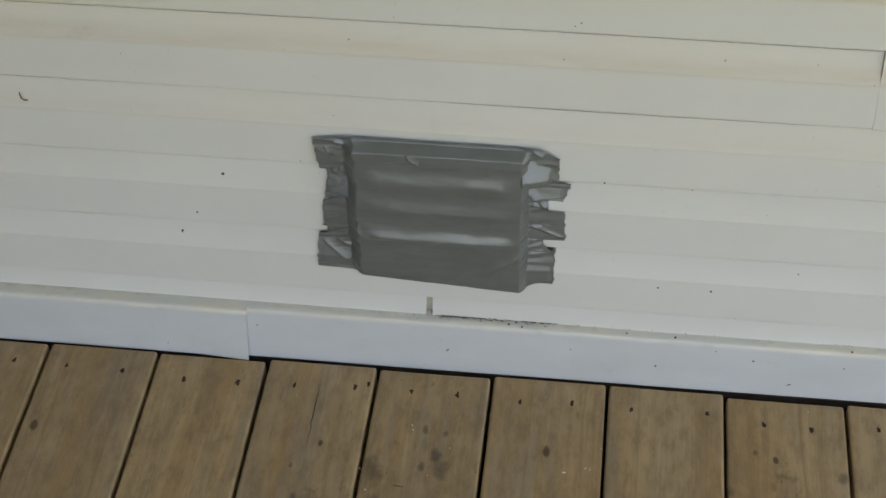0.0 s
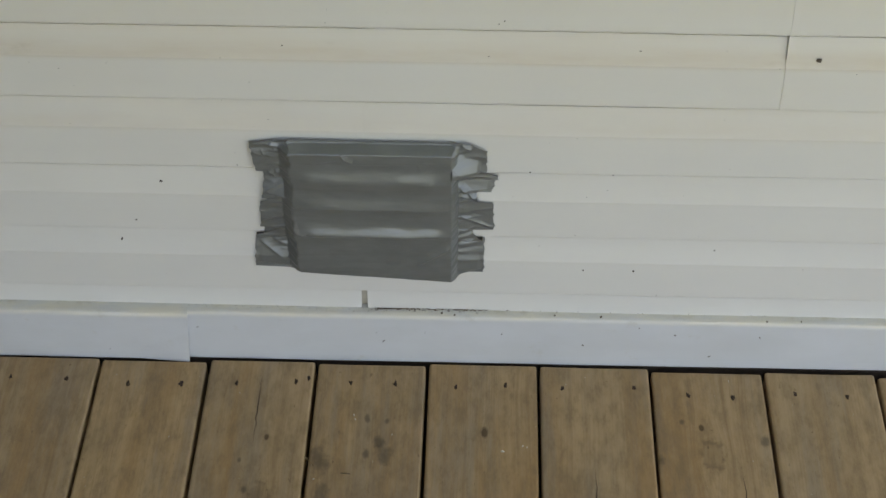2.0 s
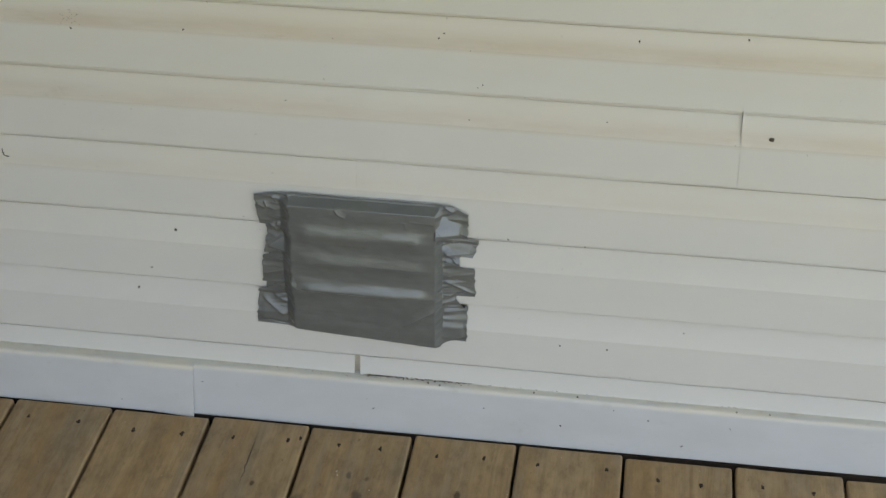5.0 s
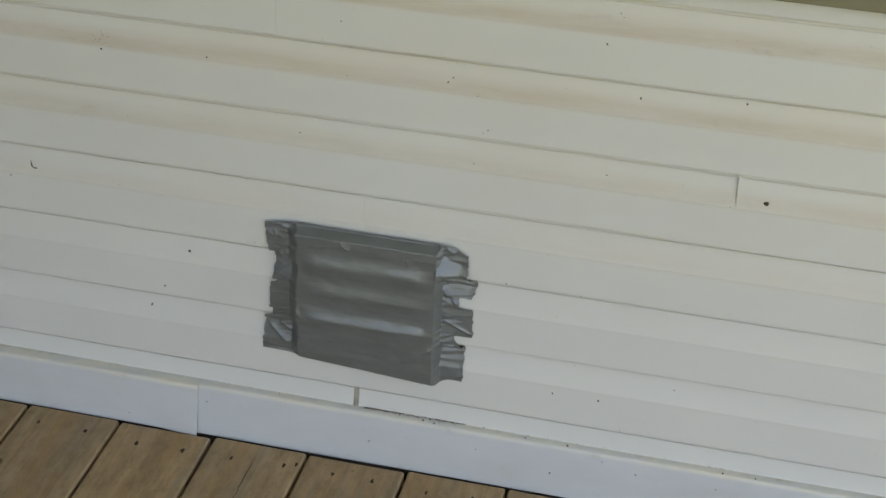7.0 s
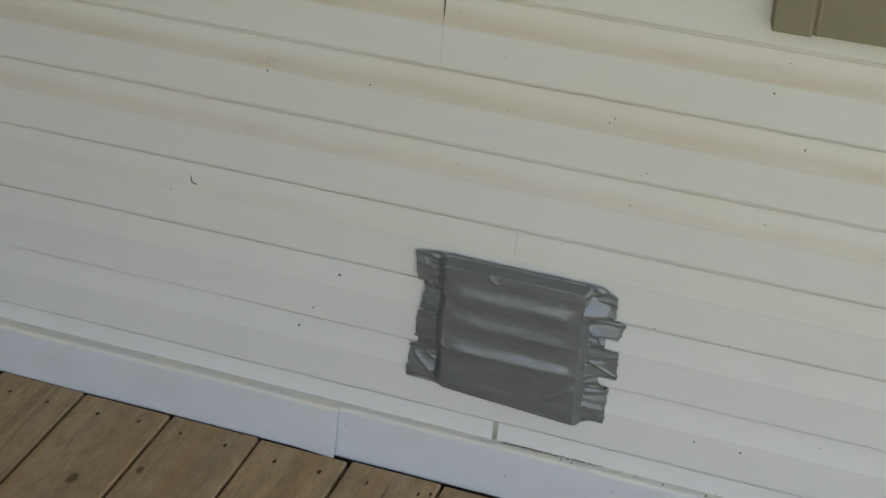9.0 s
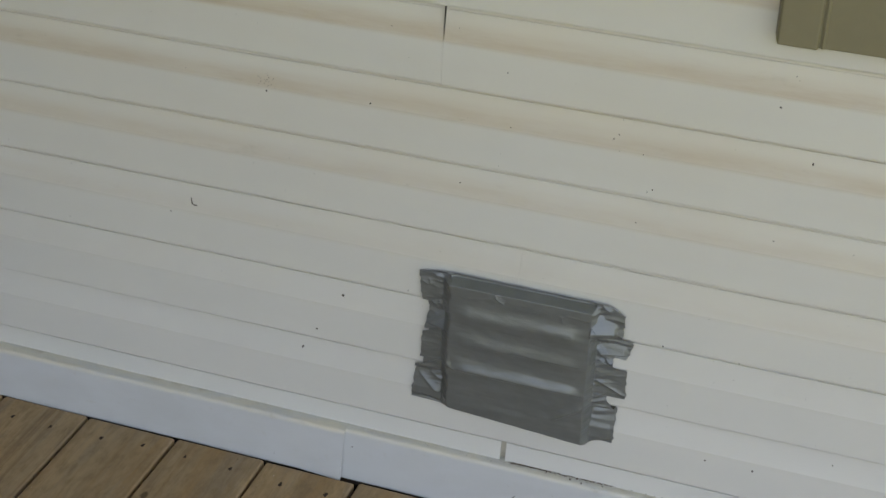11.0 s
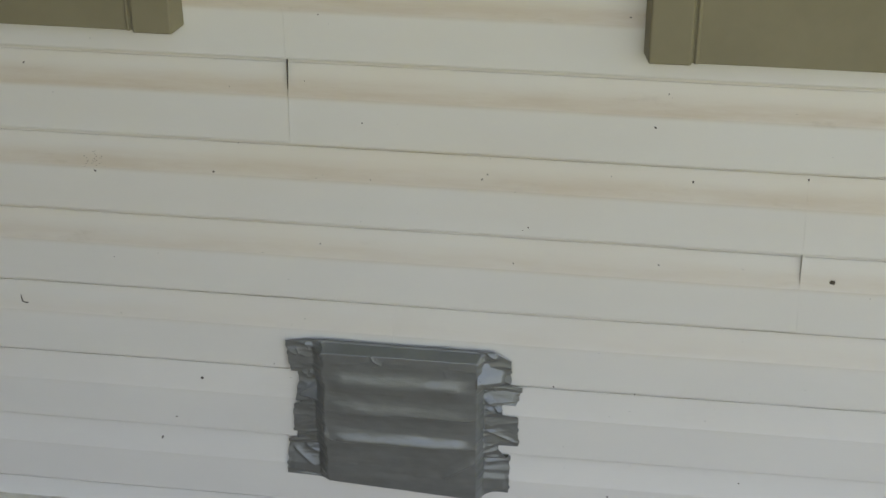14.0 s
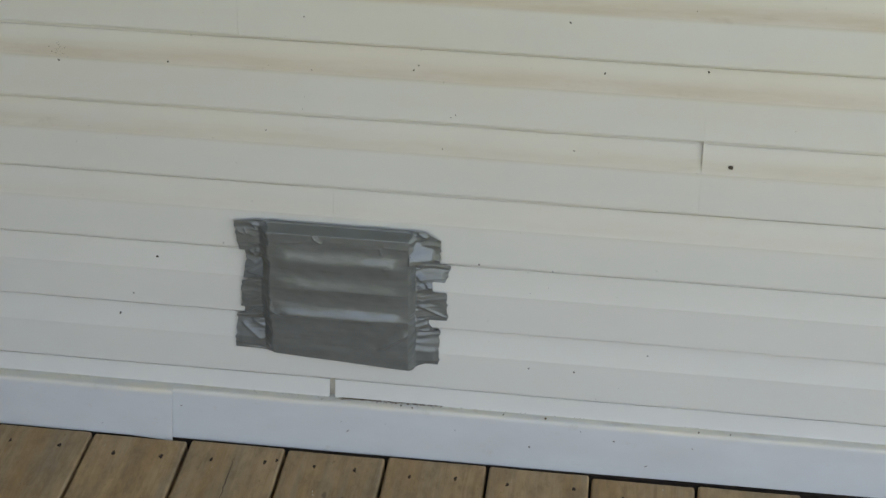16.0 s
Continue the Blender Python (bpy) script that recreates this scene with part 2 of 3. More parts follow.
LAWN = plain_material("lawn", (0.045, 0.085, 0.022), (0.075, 0.11, 0.03), 0.9, 3, 0.5)
RUST = plain_material("rusty_screw", (0.075, 0.040, 0.020), (0.030, 0.017, 0.010), 0.9, 900, 0.4)
CRUMB = plain_material("brown_dirt", (0.060, 0.038, 0.020), (0.13, 0.075, 0.03), 0.95, 260)
SPECK = plain_material("dark_specks", (0.05, 0.042, 0.032), (0.10, 0.08, 0.055), 0.8, 400)
PALE = plain_material("pale_chips", (0.60, 0.55, 0.42), (0.70, 0.66, 0.55), 0.8, 300)
TWIG = plain_material("dry_twig", (0.30, 0.20, 0.09), (0.20, 0.13, 0.06), 0.8, 300)
POD = plain_material("dry_pod", (0.14, 0.10, 0.05), (0.08, 0.055, 0.03), 0.7, 300)


# ---- mesh helpers ----
def mesh_object(name, verts, faces, material, parent=None, label="", smooth=False):
    me = bpy.data.meshes.new(name)
    me.from_pydata([tuple(v) for v in verts], [], faces)
    me.materials.append(material)
    if smooth:
        me.polygons.foreach_set("use_smooth", [True] * len(me.polygons))
    me.update()
    ob = new(name, me)
    if parent is not None:
        ob.parent = parent
    return tagged(ob, label)


def part(name, bm, material, parent=None, label="", smooth=False):
    bmesh.ops.recalc_face_normals(bm, faces=bm.faces[:])
    me = bpy.data.meshes.new(name)
    bm.to_mesh(me)
    bm.free()
    me.materials.append(material)
    if smooth:
        me.polygons.foreach_set("use_smooth", [True] * len(me.polygons))
    ob = new(name, me)
    if parent is not None:
        ob.parent = parent
    return tagged(ob, label)


def block(x0, x1, y0, y1, z0, z1, bevel=0.0, segments=2):
    bm = bmesh.new()
    m = Matrix.Translation(((x0 + x1) / 2, (y0 + y1) / 2, (z0 + z1) / 2)) @ Matrix.Diagonal((x1 - x0, y1 - y0, z1 - z0, 1))
    bmesh.ops.create_cube(bm, size=1, matrix=m)
    if bevel:
        bmesh.ops.bevel(bm, geom=bm.edges[:], offset=bevel, segments=segments, profile=0.5, affect="EDGES")
    return bm


def sweep(profile, stations):
    """Vertices and faces of a closed profile carried along stations. place(point, station) is in the profile's own function."""
    verts, faces = [], []
    n = len(profile)
    for st in stations:
        verts += [st(p) for p in profile]
    for a in range(len(stations) - 1):
        for b in range(n):
            c = (b + 1) % n
            faces.append((a * n + b, a * n + c, (a + 1) * n + c, (a + 1) * n + b))
    faces.append(tuple(range(n - 1, -1, -1)))
    faces.append(tuple((len(stations) - 1) * n + b for b in range(n)))
    return verts, faces


def empty(name, x=0, y=0, z=0):
    ob = new(name)
    ob.location = (x, y, z)
    ob.empty_display_size = 0.05
    return ob


# ---- ground and house wall ----
ground = part("ground", block(-60, 60, -60, 60, -0.75, -0.62), LAWN)
tagged(ground, "flat green lawn that spreads around the deck", "ground", kind="structure")
X0, X1 = -0.86, 2.7
wall = part("wall_north", block(X0, X1, 0.022, 0.16, -0.62, 2.60), SHEATH)
tagged(wall, "house wall clad in cream dutch-lap vinyl siding", "wall", kind="structure")


# out of view, inferred from the low light; its depth cuts the overhead sky
ceiling = part("ceiling", block(X0 - 0.2, X1 + 0.6, -1.75, 0.022, 2.46, 2.60), CEILING)
tagged(ceiling, "plain off-white porch ceiling over the deck", "ceiling", kind="structure")
# unseen wall, added close and dark to dim the left of the siding
side = part("dimming_wall_west", block(X0 - 0.2, X0, -3.3, 0.022, -0.62, 2.46), DIMMING)
tagged(side, "plain dark wall, out of view, added to dim the porch's left side", "wall", kind="structure")


def siding_panel(x0, x1, lap, laps, lean0=0.0, lean1=0.0, front=0.0, drop=0.0, top=True):
    """One vinyl panel of one or more laps, whose lowest edge is at height lap."""
    pts = []
    for k in range(laps):
        base = lap + k * COURSE
        pts += [(0.0088, base + 0.0024), (0.0034, base - 0.0003), (0.0017, base + 0.0002), (0.0007, base + 0.0011), (0.0002, base + 0.0026)]
        flat = COURSE - COVE
        pts += [(0.0012 * f, base + flat * f) for f in (0.12, 0.5, 0.9)]
        for i in range(0, 9):
            sv = 1 - i / 9.6
            pts.append((0.0012 + DEPTH * (1 - sv**1.9), base + COURSE - sv * COVE))
        # a notch added to hold a dark shadow line under the lap above
        pts += [(0.0094, base + COURSE - 0.0069), (0.0112, base + COURSE - 0.0071), (0.0116, base + COURSE - 0.001)]
    pts.append((0.0116, lap + laps * COURSE + (0.016 if top else 0.0)))
    back = [(y + 0.0014, z) for y, z in reversed(pts)]
    profile = pts + back
    count = max(2, int((x1 - x0) / 0.05))
    stations = []
    for i in range(count + 1):
        f = i / count

        def place(p, f=f):
            y, z = p
            up = (z - lap) / (laps * COURSE)
            x = x0 + (x1 - x0) * f + (lean0 * (1 - f) + lean1 * f) * up
            ripple = noise.noise((x * 3.1, lap * 17.0, z * 4.0)) * 0.0009
            sag = noise.noise((x * 2.3 + 5.0, lap * 9.0, 0.3)) * 0.0006
            return (x, y + ripple - front, z + sag - (drop if (z - lap) < 0.003 else 0.0))

        stations.append(place)
    verts, faces = sweep(profile, stations)
    return mesh_object("siding_panel", verts, faces, VINYL, wall)


def row(k):
    return LAP + 2 * k * COURSE


for k in range(-1, 11):
    z = row(k)
    joint, lean = {-1: (0.0632, 0.0), 0: (0.5275, -0.006), 1: (-0.0485, 0.0), 2: (0.9, 0.0)}.get(k, (-1.1 + (k * 0.83) % 2.1, 0.0))
    siding_panel(X0, joint - 0.0002, z, 2, lean1=lean)
    siding_panel(joint + 0.0002, X1, z, 2, lean0=lean, drop=0.0011)
    steps = [z + 0.004 + i * (2 * COURSE - 0.008) / 60 for i in range(61)]
    ribbon = [(joint + lean * (h - z) / (2 * COURSE) + d, siding_y(h) + 0.0008 + noise.noise((joint * 3.1, z * 17.0, h * 4.0)) * 0.0009, h) for h in steps for d in (-0.006, 0.006)]
    mesh_object("joint_backing", ribbon, [(2 * i, 2 * i + 1, 2 * i + 3, 2 * i + 2) for i in range(60)], VINYL, wall)
# the lowest row, cut in one lap's height, with an open butt joint
low = row(-1) - COURSE + 0.0018
siding_panel(X0, X1, low, 1, top=False)
bottom = low - COURSE
siding_panel(X0, 0.0515, bottom, 1, top=False)
siding_panel(0.0590, X1, bottom, 1, top=False, front=0.0005)
mesh = block(0.032, 0.082, 0.0112, 0.0127, bottom + 0.03, bottom + COURSE - 0.002)
part("joint_backing", mesh, BACKING, wall, "beige vinyl strip behind the open joint")


def trim_board(x0, x1, front, low_z, lean1=0.0, bow=0.0):
    pts = [(-0.010, low_z)]
    pts += [(-0.010, z) for z in (0.02, 0.05, 0.072)]
    pts += [(-0.0098, 0.0772), (-0.0091, 0.0802), (-0.0076, 0.0822), (-0.004, 0.0832), (0.004, 0.0834), (0.0125, 0.0834)]
    pts += [(0.0125, 0.0822), (0.004, 0.0822), (-0.004, 0.0818), (-0.0078, 0.078), (-0.0082, 0.05), (-0.0082, low_z)]
    count = max(2, int((x1 - x0) / 0.06))
    stations = []
    for i in range(count + 1):
        f = i / count

        def place(p, f=f):
            y, z = p
            x = x0 + (x1 - x0) * f + lean1 * f * (0.09 - z) / 0.09
            wave = noise.noise((x * 4.0, 3.0, z * 6.0)) * 0.0010
            curl = bow * max(0.0, f - 0.93) / 0.07 * max(0.0, (0.06 - z) / 0.06)
            rise = 0.005 * max(0.0, x) if z == low_z else 0.0
            return (x, y + wave - front - curl, z + rise + noise.noise((x * 2.0, 8.0, 0.1)) * 0.0006)

        stations.append(place)
    verts, faces = sweep(pts, stations)
    return mesh_object("trim", verts, faces, TRIM)


t_right = trim_board(-0.210, X1, 0.0, -0.0020)
tagged(t_right, "long white metal trim with dirty top edge below the siding", "trim", kind="structure")
t_left = trim_board(X0, -0.1680, 0.0050, -0.0010, -0.0048, 0.0045)
tagged(t_left, "white metal trim that laps over the next length", "trim", kind="structure")


# ---- deck ----
deck = empty("floor")
tagged(deck, "deck of weathered brown pressure-treated pine boards", "deck", kind="structure")
GAPS = [-0.4290, -0.2875, -0.1475, -0.0072, 0.1350, 0.2778, 0.4205, 0.5655]
GAPS = [GAPS[0] - 0.1445 * k for k in range(2, 0, -1)] + GAPS + [GAPS[-1] + 0.1447 * k for k in range(1, 15)]
GAPS.insert(0, X0)
ENDS = {-0.5735: -0.0200, -0.4290: -0.0185, -0.2875: -0.0205, -0.1475: -0.0165, -0.0072: -0.0190, 0.1350: -0.0150, 0.2778: -0.0160, 0.4205: -0.0195, 0.5655: -0.0170}
SCREWS = {-0.718: ((-0.679, -0.059), (-0.607, -0.060)), -0.5735: ((-0.530, -0.059), (-0.467, -0.053)), -0.4290: ((-0.398, -0.054), (-0.326, -0.055)),
          -0.2875: ((-0.246, -0.062), (-0.178, -0.059)), -0.1475: ((-0.107, -0.056), (-0.032, -0.051), (-0.016, -0.045)), -0.0072: ((0.038, -0.051), (0.095, -0.051)),
          0.1350: ((0.173, -0.054), (0.235, -0.049)), 0.2778: ((0.308, -0.053), (0.399, -0.049)), 0.4205: ((0.467, -0.059), (0.523, -0.061)),
          0.5655: ((0.603, -0.053), (0.668, -0.056))}
JOISTS = [-0.06 - 0.4064 * k for k in range(8)]


def deck_board(a, b, index):
    key = next((g for g in ENDS if abs(g - a) < 0.006), None)
    gap = random.uniform(0.0038, 0.0052)
    x0, x1, y0 = a + gap / 2, b - gap / 2, ENDS.get(key, random.uniform(-0.022, -0.015))
    y1 = -3.02 + random.uniform(-0.004, 0.004)
    r, th = 0.0036, 0.036
    w = x1 - x0
    pts = []
    for cx, cz, a0 in ((r, -r, 180), (w - r, -r, 90)):
        pts += [(cx + r * math.cos(radians(a0 - d)), cz + r * math.sin(radians(a0 - d))) for d in (0, 30, 60, 90)]
        if cx == r:
            pts += [(w * f, 0.0) for f in (0.2, 0.4, 0.6, 0.8)]
    pts += [(w, -th), (0.0, -th)]
    cup = random.uniform(-0.0010, 0.0014)
    lift = 0.0022 + random.uniform(-0.0010, 0.0010)
    seed = random.uniform(0, 90)
    ys = [y0, y0 - 0.0012, y0 - 0.004] + [y0 - 0.03 - 0.045 * i for i in range(14)] + [y0 - 0.9, y0 - 1.5, y0 - 2.2, y1]
    stations = []
    for i, y in enumerate(ys):
        shrink = (0.0030, 0.0009, 0.0)[i] if i < 3 else 0.0

        def place(p, y=y, shrink=shrink):
            u, z = p
            f = u / w * 2 - 1
            x = x0 + u - f * shrink * 0.6
            x += noise.noise((seed, y * 5.0, 0.0)) * 0.0007
            zz = z + lift + cup * f * f - (shrink if z > -0.01 else 0) + noise.noise((seed, y * 3.0, 4.0)) * 0.0006
            return (x, y, zz)

        stations.append(place)
    verts, faces = sweep(pts, stations)
    board = mesh_object("deck_board", verts, faces, PINE, deck, smooth=False)
    board.name = "deck_board.%03d" % (index + 3)
    marks = list(SCREWS.get(key, ((a + 0.04, -0.058), (b - 0.04, -0.060))))
    marks += [(a + 0.035 + random.uniform(0, 0.02), j) for j in JOISTS[1:4]] + [(b - 0.035 - random.uniform(0, 0.02), j) for j in JOISTS[1:4]]
    for sx, sy in marks:
        f = (sx - x0) / w * 2 - 1
        screw_head(sx, sy, lift + cup * f * f + noise.noise((seed, sy * 3.0, 4.0)) * 0.0006, board)


def screw_head(x, y, z, board):
    """A sunken screw: a ragged hole rim, and a dished head with a crossed slot."""
    bm = bmesh.new()
    n = 12
    rings = []
    for radius, height in ((0.0032, 0.0000), (0.0026, 0.0005), (0.0017, 0.0006), (0.0008, 0.0006)):
        ring = []
        for i in range(n):
            ang = 2 * math.pi * i / n
            rr = radius * (1 + (0.95 * noise.noise((x * 90 + math.cos(ang), y * 90 + math.sin(ang), radius * 300)) if radius > 0.0015 else 0))
            ring.append(bm.verts.new((x + rr * math.cos(ang) * 0.82, y + rr * math.sin(ang) * 1.25, z + height)))
        rings.append(ring)
    for a, b in zip(rings, rings[1:]):
        for i in range(n):
            bm.faces.new((a[i], a[(i + 1) % n], b[(i + 1) % n], b[i]))
    bm.faces.new(rings[-1])
    part("screw", bm, RUST, board, "dark rusty screw head")


for j in JOISTS:
    joist = part("joist", block(X0, 2.60, j - 0.019, j + 0.019, -0.225, -0.0395), JOIST)
    tagged(joist, "joist under the deck boards, coloured dark for the gaps' shade", "joist", "deck joists", "structure")
# unseen board, added so that the gap below the trim stays dark
ledger = part("ledger", block(X0, X1, -0.006, 0.020, -0.24, -0.006), JOIST)
tagged(ledger, "unseen dark ledger board that darkens the gap under the trim", "ledger", kind="structure")
for px in (-0.78, 0.8, 2.4):
    post = part("deck_post", block(px - 0.045, px + 0.045, -2.95, -2.86, -0.63, -0.225, 0.004), JOIST)
    tagged(post, "square treated post under the deck", "post", "deck posts", "structure")


# ---- shutters ----
def shutter(x0, x1, z0, z1):
    """A moulded board shutter: two stiles, rails, and a sunken field with a beaded edge."""
    thing = empty("window_shutter", (x0 + x1) / 2, 0.0, z0)
    stile, front = 0.0435, -0.029
    at = thing.location.copy()

    def local(bm):
        bmesh.ops.translate(bm, vec=-at, verts=bm.verts[:])
        return bm

    def tapered(xa, xb, za, zb, ya, slope=0.006):
        bm = bmesh.new()
        lo = [bm.verts.new(p) for p in ((xa - slope, 0.0, za - slope * 0), (xb + slope, 0.0, za), (xb + slope, 0.0, zb), (xa - slope, 0.0, zb))]
        hi = [bm.verts.new(p) for p in ((xa, ya, za), (xb, ya, za), (xb, ya, zb), (xa, ya, zb))]
        bm.faces.new(lo)
        bm.faces.new(hi)
        for i in range(4):
            bm.faces.new((lo[i], lo[(i + 1) % 4], hi[(i + 1) % 4], hi[i]))
        bmesh.ops.bevel(bm, geom=bm.edges[:], offset=0.0022, segments=3, profile=0.5, affect="EDGES")
        return bm

    part("stile", local(tapered(x0, x0 + stile, z0, z1, front)), SHUTTER, thing)
    part("stile", local(tapered(x1 - stile, x1, z0, z1, front)), SHUTTER, thing)
    part("bead", local(block(x0 + stile + 0.0030, x0 + stile + 0.0075, -0.0268, -0.002, z0 + 0.001, z1 - 0.001, 0.002, 3)), SHUTTER, thing)
    part("bead", local(block(x1 - stile - 0.0075, x1 - stile - 0.0030, -0.0268, -0.002, z0 + 0.001, z1 - 0.001, 0.002, 3)), SHUTTER, thing)
    part("field", local(block(x0 + stile - 0.003, x1 - stile + 0.003, -0.0245, -0.002, z0 + 0.0012, z1 - 0.0012, 0.0015)), SHUTTER, thing)
    part("top_rail", local(block(x0 + stile + 0.009, x1 - stile - 0.009, -0.0275, -0.020, z1 - 0.09, z1 - 0.003, 0.002)), SHUTTER, thing)
    return tagged(thing, "taupe moulded plastic window shutter fixed on the cream siding", "shutter", "window shutters")


shutter(0.3420, 0.715, 0.7530, 2.05)
shutter(-0.539, -0.164, 0.7590, 2.05)


# ---- duct tape patch ----
def ease(t):
    t = min(1.0, max(0.0, t))
    return t * t * (3 - 2 * t)


def lin(t):
    """A ramp with short rounded ends."""
    t = min(1.0, max(0.0, t))
    k = 0.16
    if t < k:
        return t * t / (2 * k) / (1 - k)
    if t > 1 - k:
        return 1 - (1 - t) ** 2 / (2 * k) / (1 - k)
    return (t - k / 2) / (1 - k)


def bell(d, w):
    return math.exp(-(d / w) ** 2)


def fold(x, z, a, b, width, height):
    """A pleat from a to b, steep on one side, that dies out at both ends."""
    dx, dz = b[0] - a[0], b[1] - a[1]
    length = math.hypot(dx, dz)
    s = ((x - a[0]) * dx + (z - a[1]) * dz) / length**2
    if s < -0.1 or s > 1.1:
        return 0.0
    off = ((x - a[0]) * dz - (z - a[1]) * dx) / length + 0.05 * length * (s - 0.5) ** 2
    if abs(off) > 6 * width:
        return 0.0
    shape = math.exp(-abs(off) / (width if off > 0 else 2.6 * width))
    return height * shape * ease((s + 0.1) / 0.25) * ease((1.1 - s) / 0.25)


NARROW, RAISE = 0.953, 0.0010
BOX_L, BOX_R, BOX_T = -0.0222, 0.1755, 0.3555


def box_bottom(x):
    return 0.1625 - 0.0125 * (x - BOX_L) / (BOX_R - BOX_L)


def wall_under(z):
    return min(siding_y(z + d * 0.001) for d in range(-6, 7, 2)) - 0.0012


LEFT_FOLDS = (
    ((-0.0312, 0.3715), (-0.0208, 0.3585), 0.0013, 0.0020), ((-0.0208, 0.3585), (-0.028, 0.3465), 0.0012, 0.0018), ((-0.0457, 0.3605), (-0.0395, 0.3525), 0.0011, 0.0018),
    ((-0.0561, 0.3525), (-0.053, 0.3435), 0.0010, 0.0014), ((-0.0665, 0.3475), (-0.055, 0.3425), 0.0010, 0.0012), ((-0.0498, 0.3195), (-0.0415, 0.3105), 0.0011, 0.0022),
    ((-0.0415, 0.3195), (-0.0291, 0.3155), 0.0011, 0.0016), ((-0.0613, 0.2825), (-0.0312, 0.2985), 0.0016, 0.0016), ((-0.0644, 0.2635), (-0.0322, 0.2705), 0.0009, 0.0008),
    ((-0.0633, 0.2395), (-0.0332, 0.2495), 0.0011, 0.0016), ((-0.0696, 0.1975), (-0.0405, 0.1755), 0.0018, 0.0020), ((-0.054, 0.2035), (-0.0353, 0.1935), 0.0014, 0.0014),
)
RIGHT_FOLDS = (
    ((0.1776, 0.3035), (0.1983, 0.3125), 0.0011, 0.0020), ((0.1776, 0.3025), (0.2025, 0.2765), 0.0013, 0.0024), ((0.1765, 0.3005), (0.1796, 0.2575), 0.0011, 0.0018),
    ((0.1848, 0.2965), (0.2004, 0.2835), 0.0010, 0.0014), ((0.1838, 0.2535), (0.2243, 0.2355), 0.0015, 0.0024), ((0.1765, 0.2235), (0.2004, 0.2335), 0.0010, 0.0020),
    ((0.1807, 0.2175), (0.1983, 0.2225), 0.0010, 0.0020), ((0.1776, 0.2125), (0.2025, 0.2115), 0.0012, 0.0018), ((0.2066, 0.3265), (0.2295, 0.3215), 0.0012, 0.0016),
    ((0.1848, 0.3645), (0.1983, 0.3565), 0.0012, 0.0018), ((0.1776, 0.3495), (0.1994, 0.3605), 0.0011, 0.0016),
)
FACE_FOLDS = (
    ((0.0405, 0.3555), (0.0447, 0.3475), 0.0010, 0.0019), ((0.0447, 0.3475), (0.054, 0.3435), 0.0010, 0.0014), ((0.0, 0.3395), (0.0374, 0.3475), 0.0015, 0.0007),
    ((0.1329, 0.1845), (0.1734, 0.2115), 0.0016, 0.0030), ((0.0924, 0.1845), (0.1381, 0.1845), 0.0015, 0.0005), ((0.136, 0.3455), (0.1734, 0.3435), 0.0015, 0.0008),
    ((0.1329, 0.3425), (0.136, 0.3325), 0.0013, 0.0006), ((0.1391, 0.3115), (0.1526, 0.3155), 0.0013, 0.0005), ((-0.0125, 0.1945), (0.0177, 0.1945), 0.0010, 0.0004),
    ((-0.0250, 0.2480), (-0.0215, 0.2340), 0.0010, 0.0022), ((-0.0215, 0.2340), (-0.0080, 0.2295), 0.0010, 0.0018),
)
FOLDS = LEFT_FOLDS + RIGHT_FOLDS + FACE_FOLDS


# taut facets: x at the box and at the wall, lower and upper height, lean upwards, lean outwards
FLAPS = ((0.1740, 0.2110, 0.3205, 0.3545, 0.62, 0.40), (-0.0250, -0.0600, 0.2800, 0.3080, 0.34, 0.22), (0.1765, 0.2260, 0.2900, 0.3200, 0.20, 0.06),
         (-0.0250, -0.0780, 0.1640, 0.2050, 0.09, 0.03), (0.1770, 0.2140, 0.1600, 0.2030, 0.08, 0.04), (0.1770, 0.2200, 0.2340, 0.2640, 0.12, 0.05))


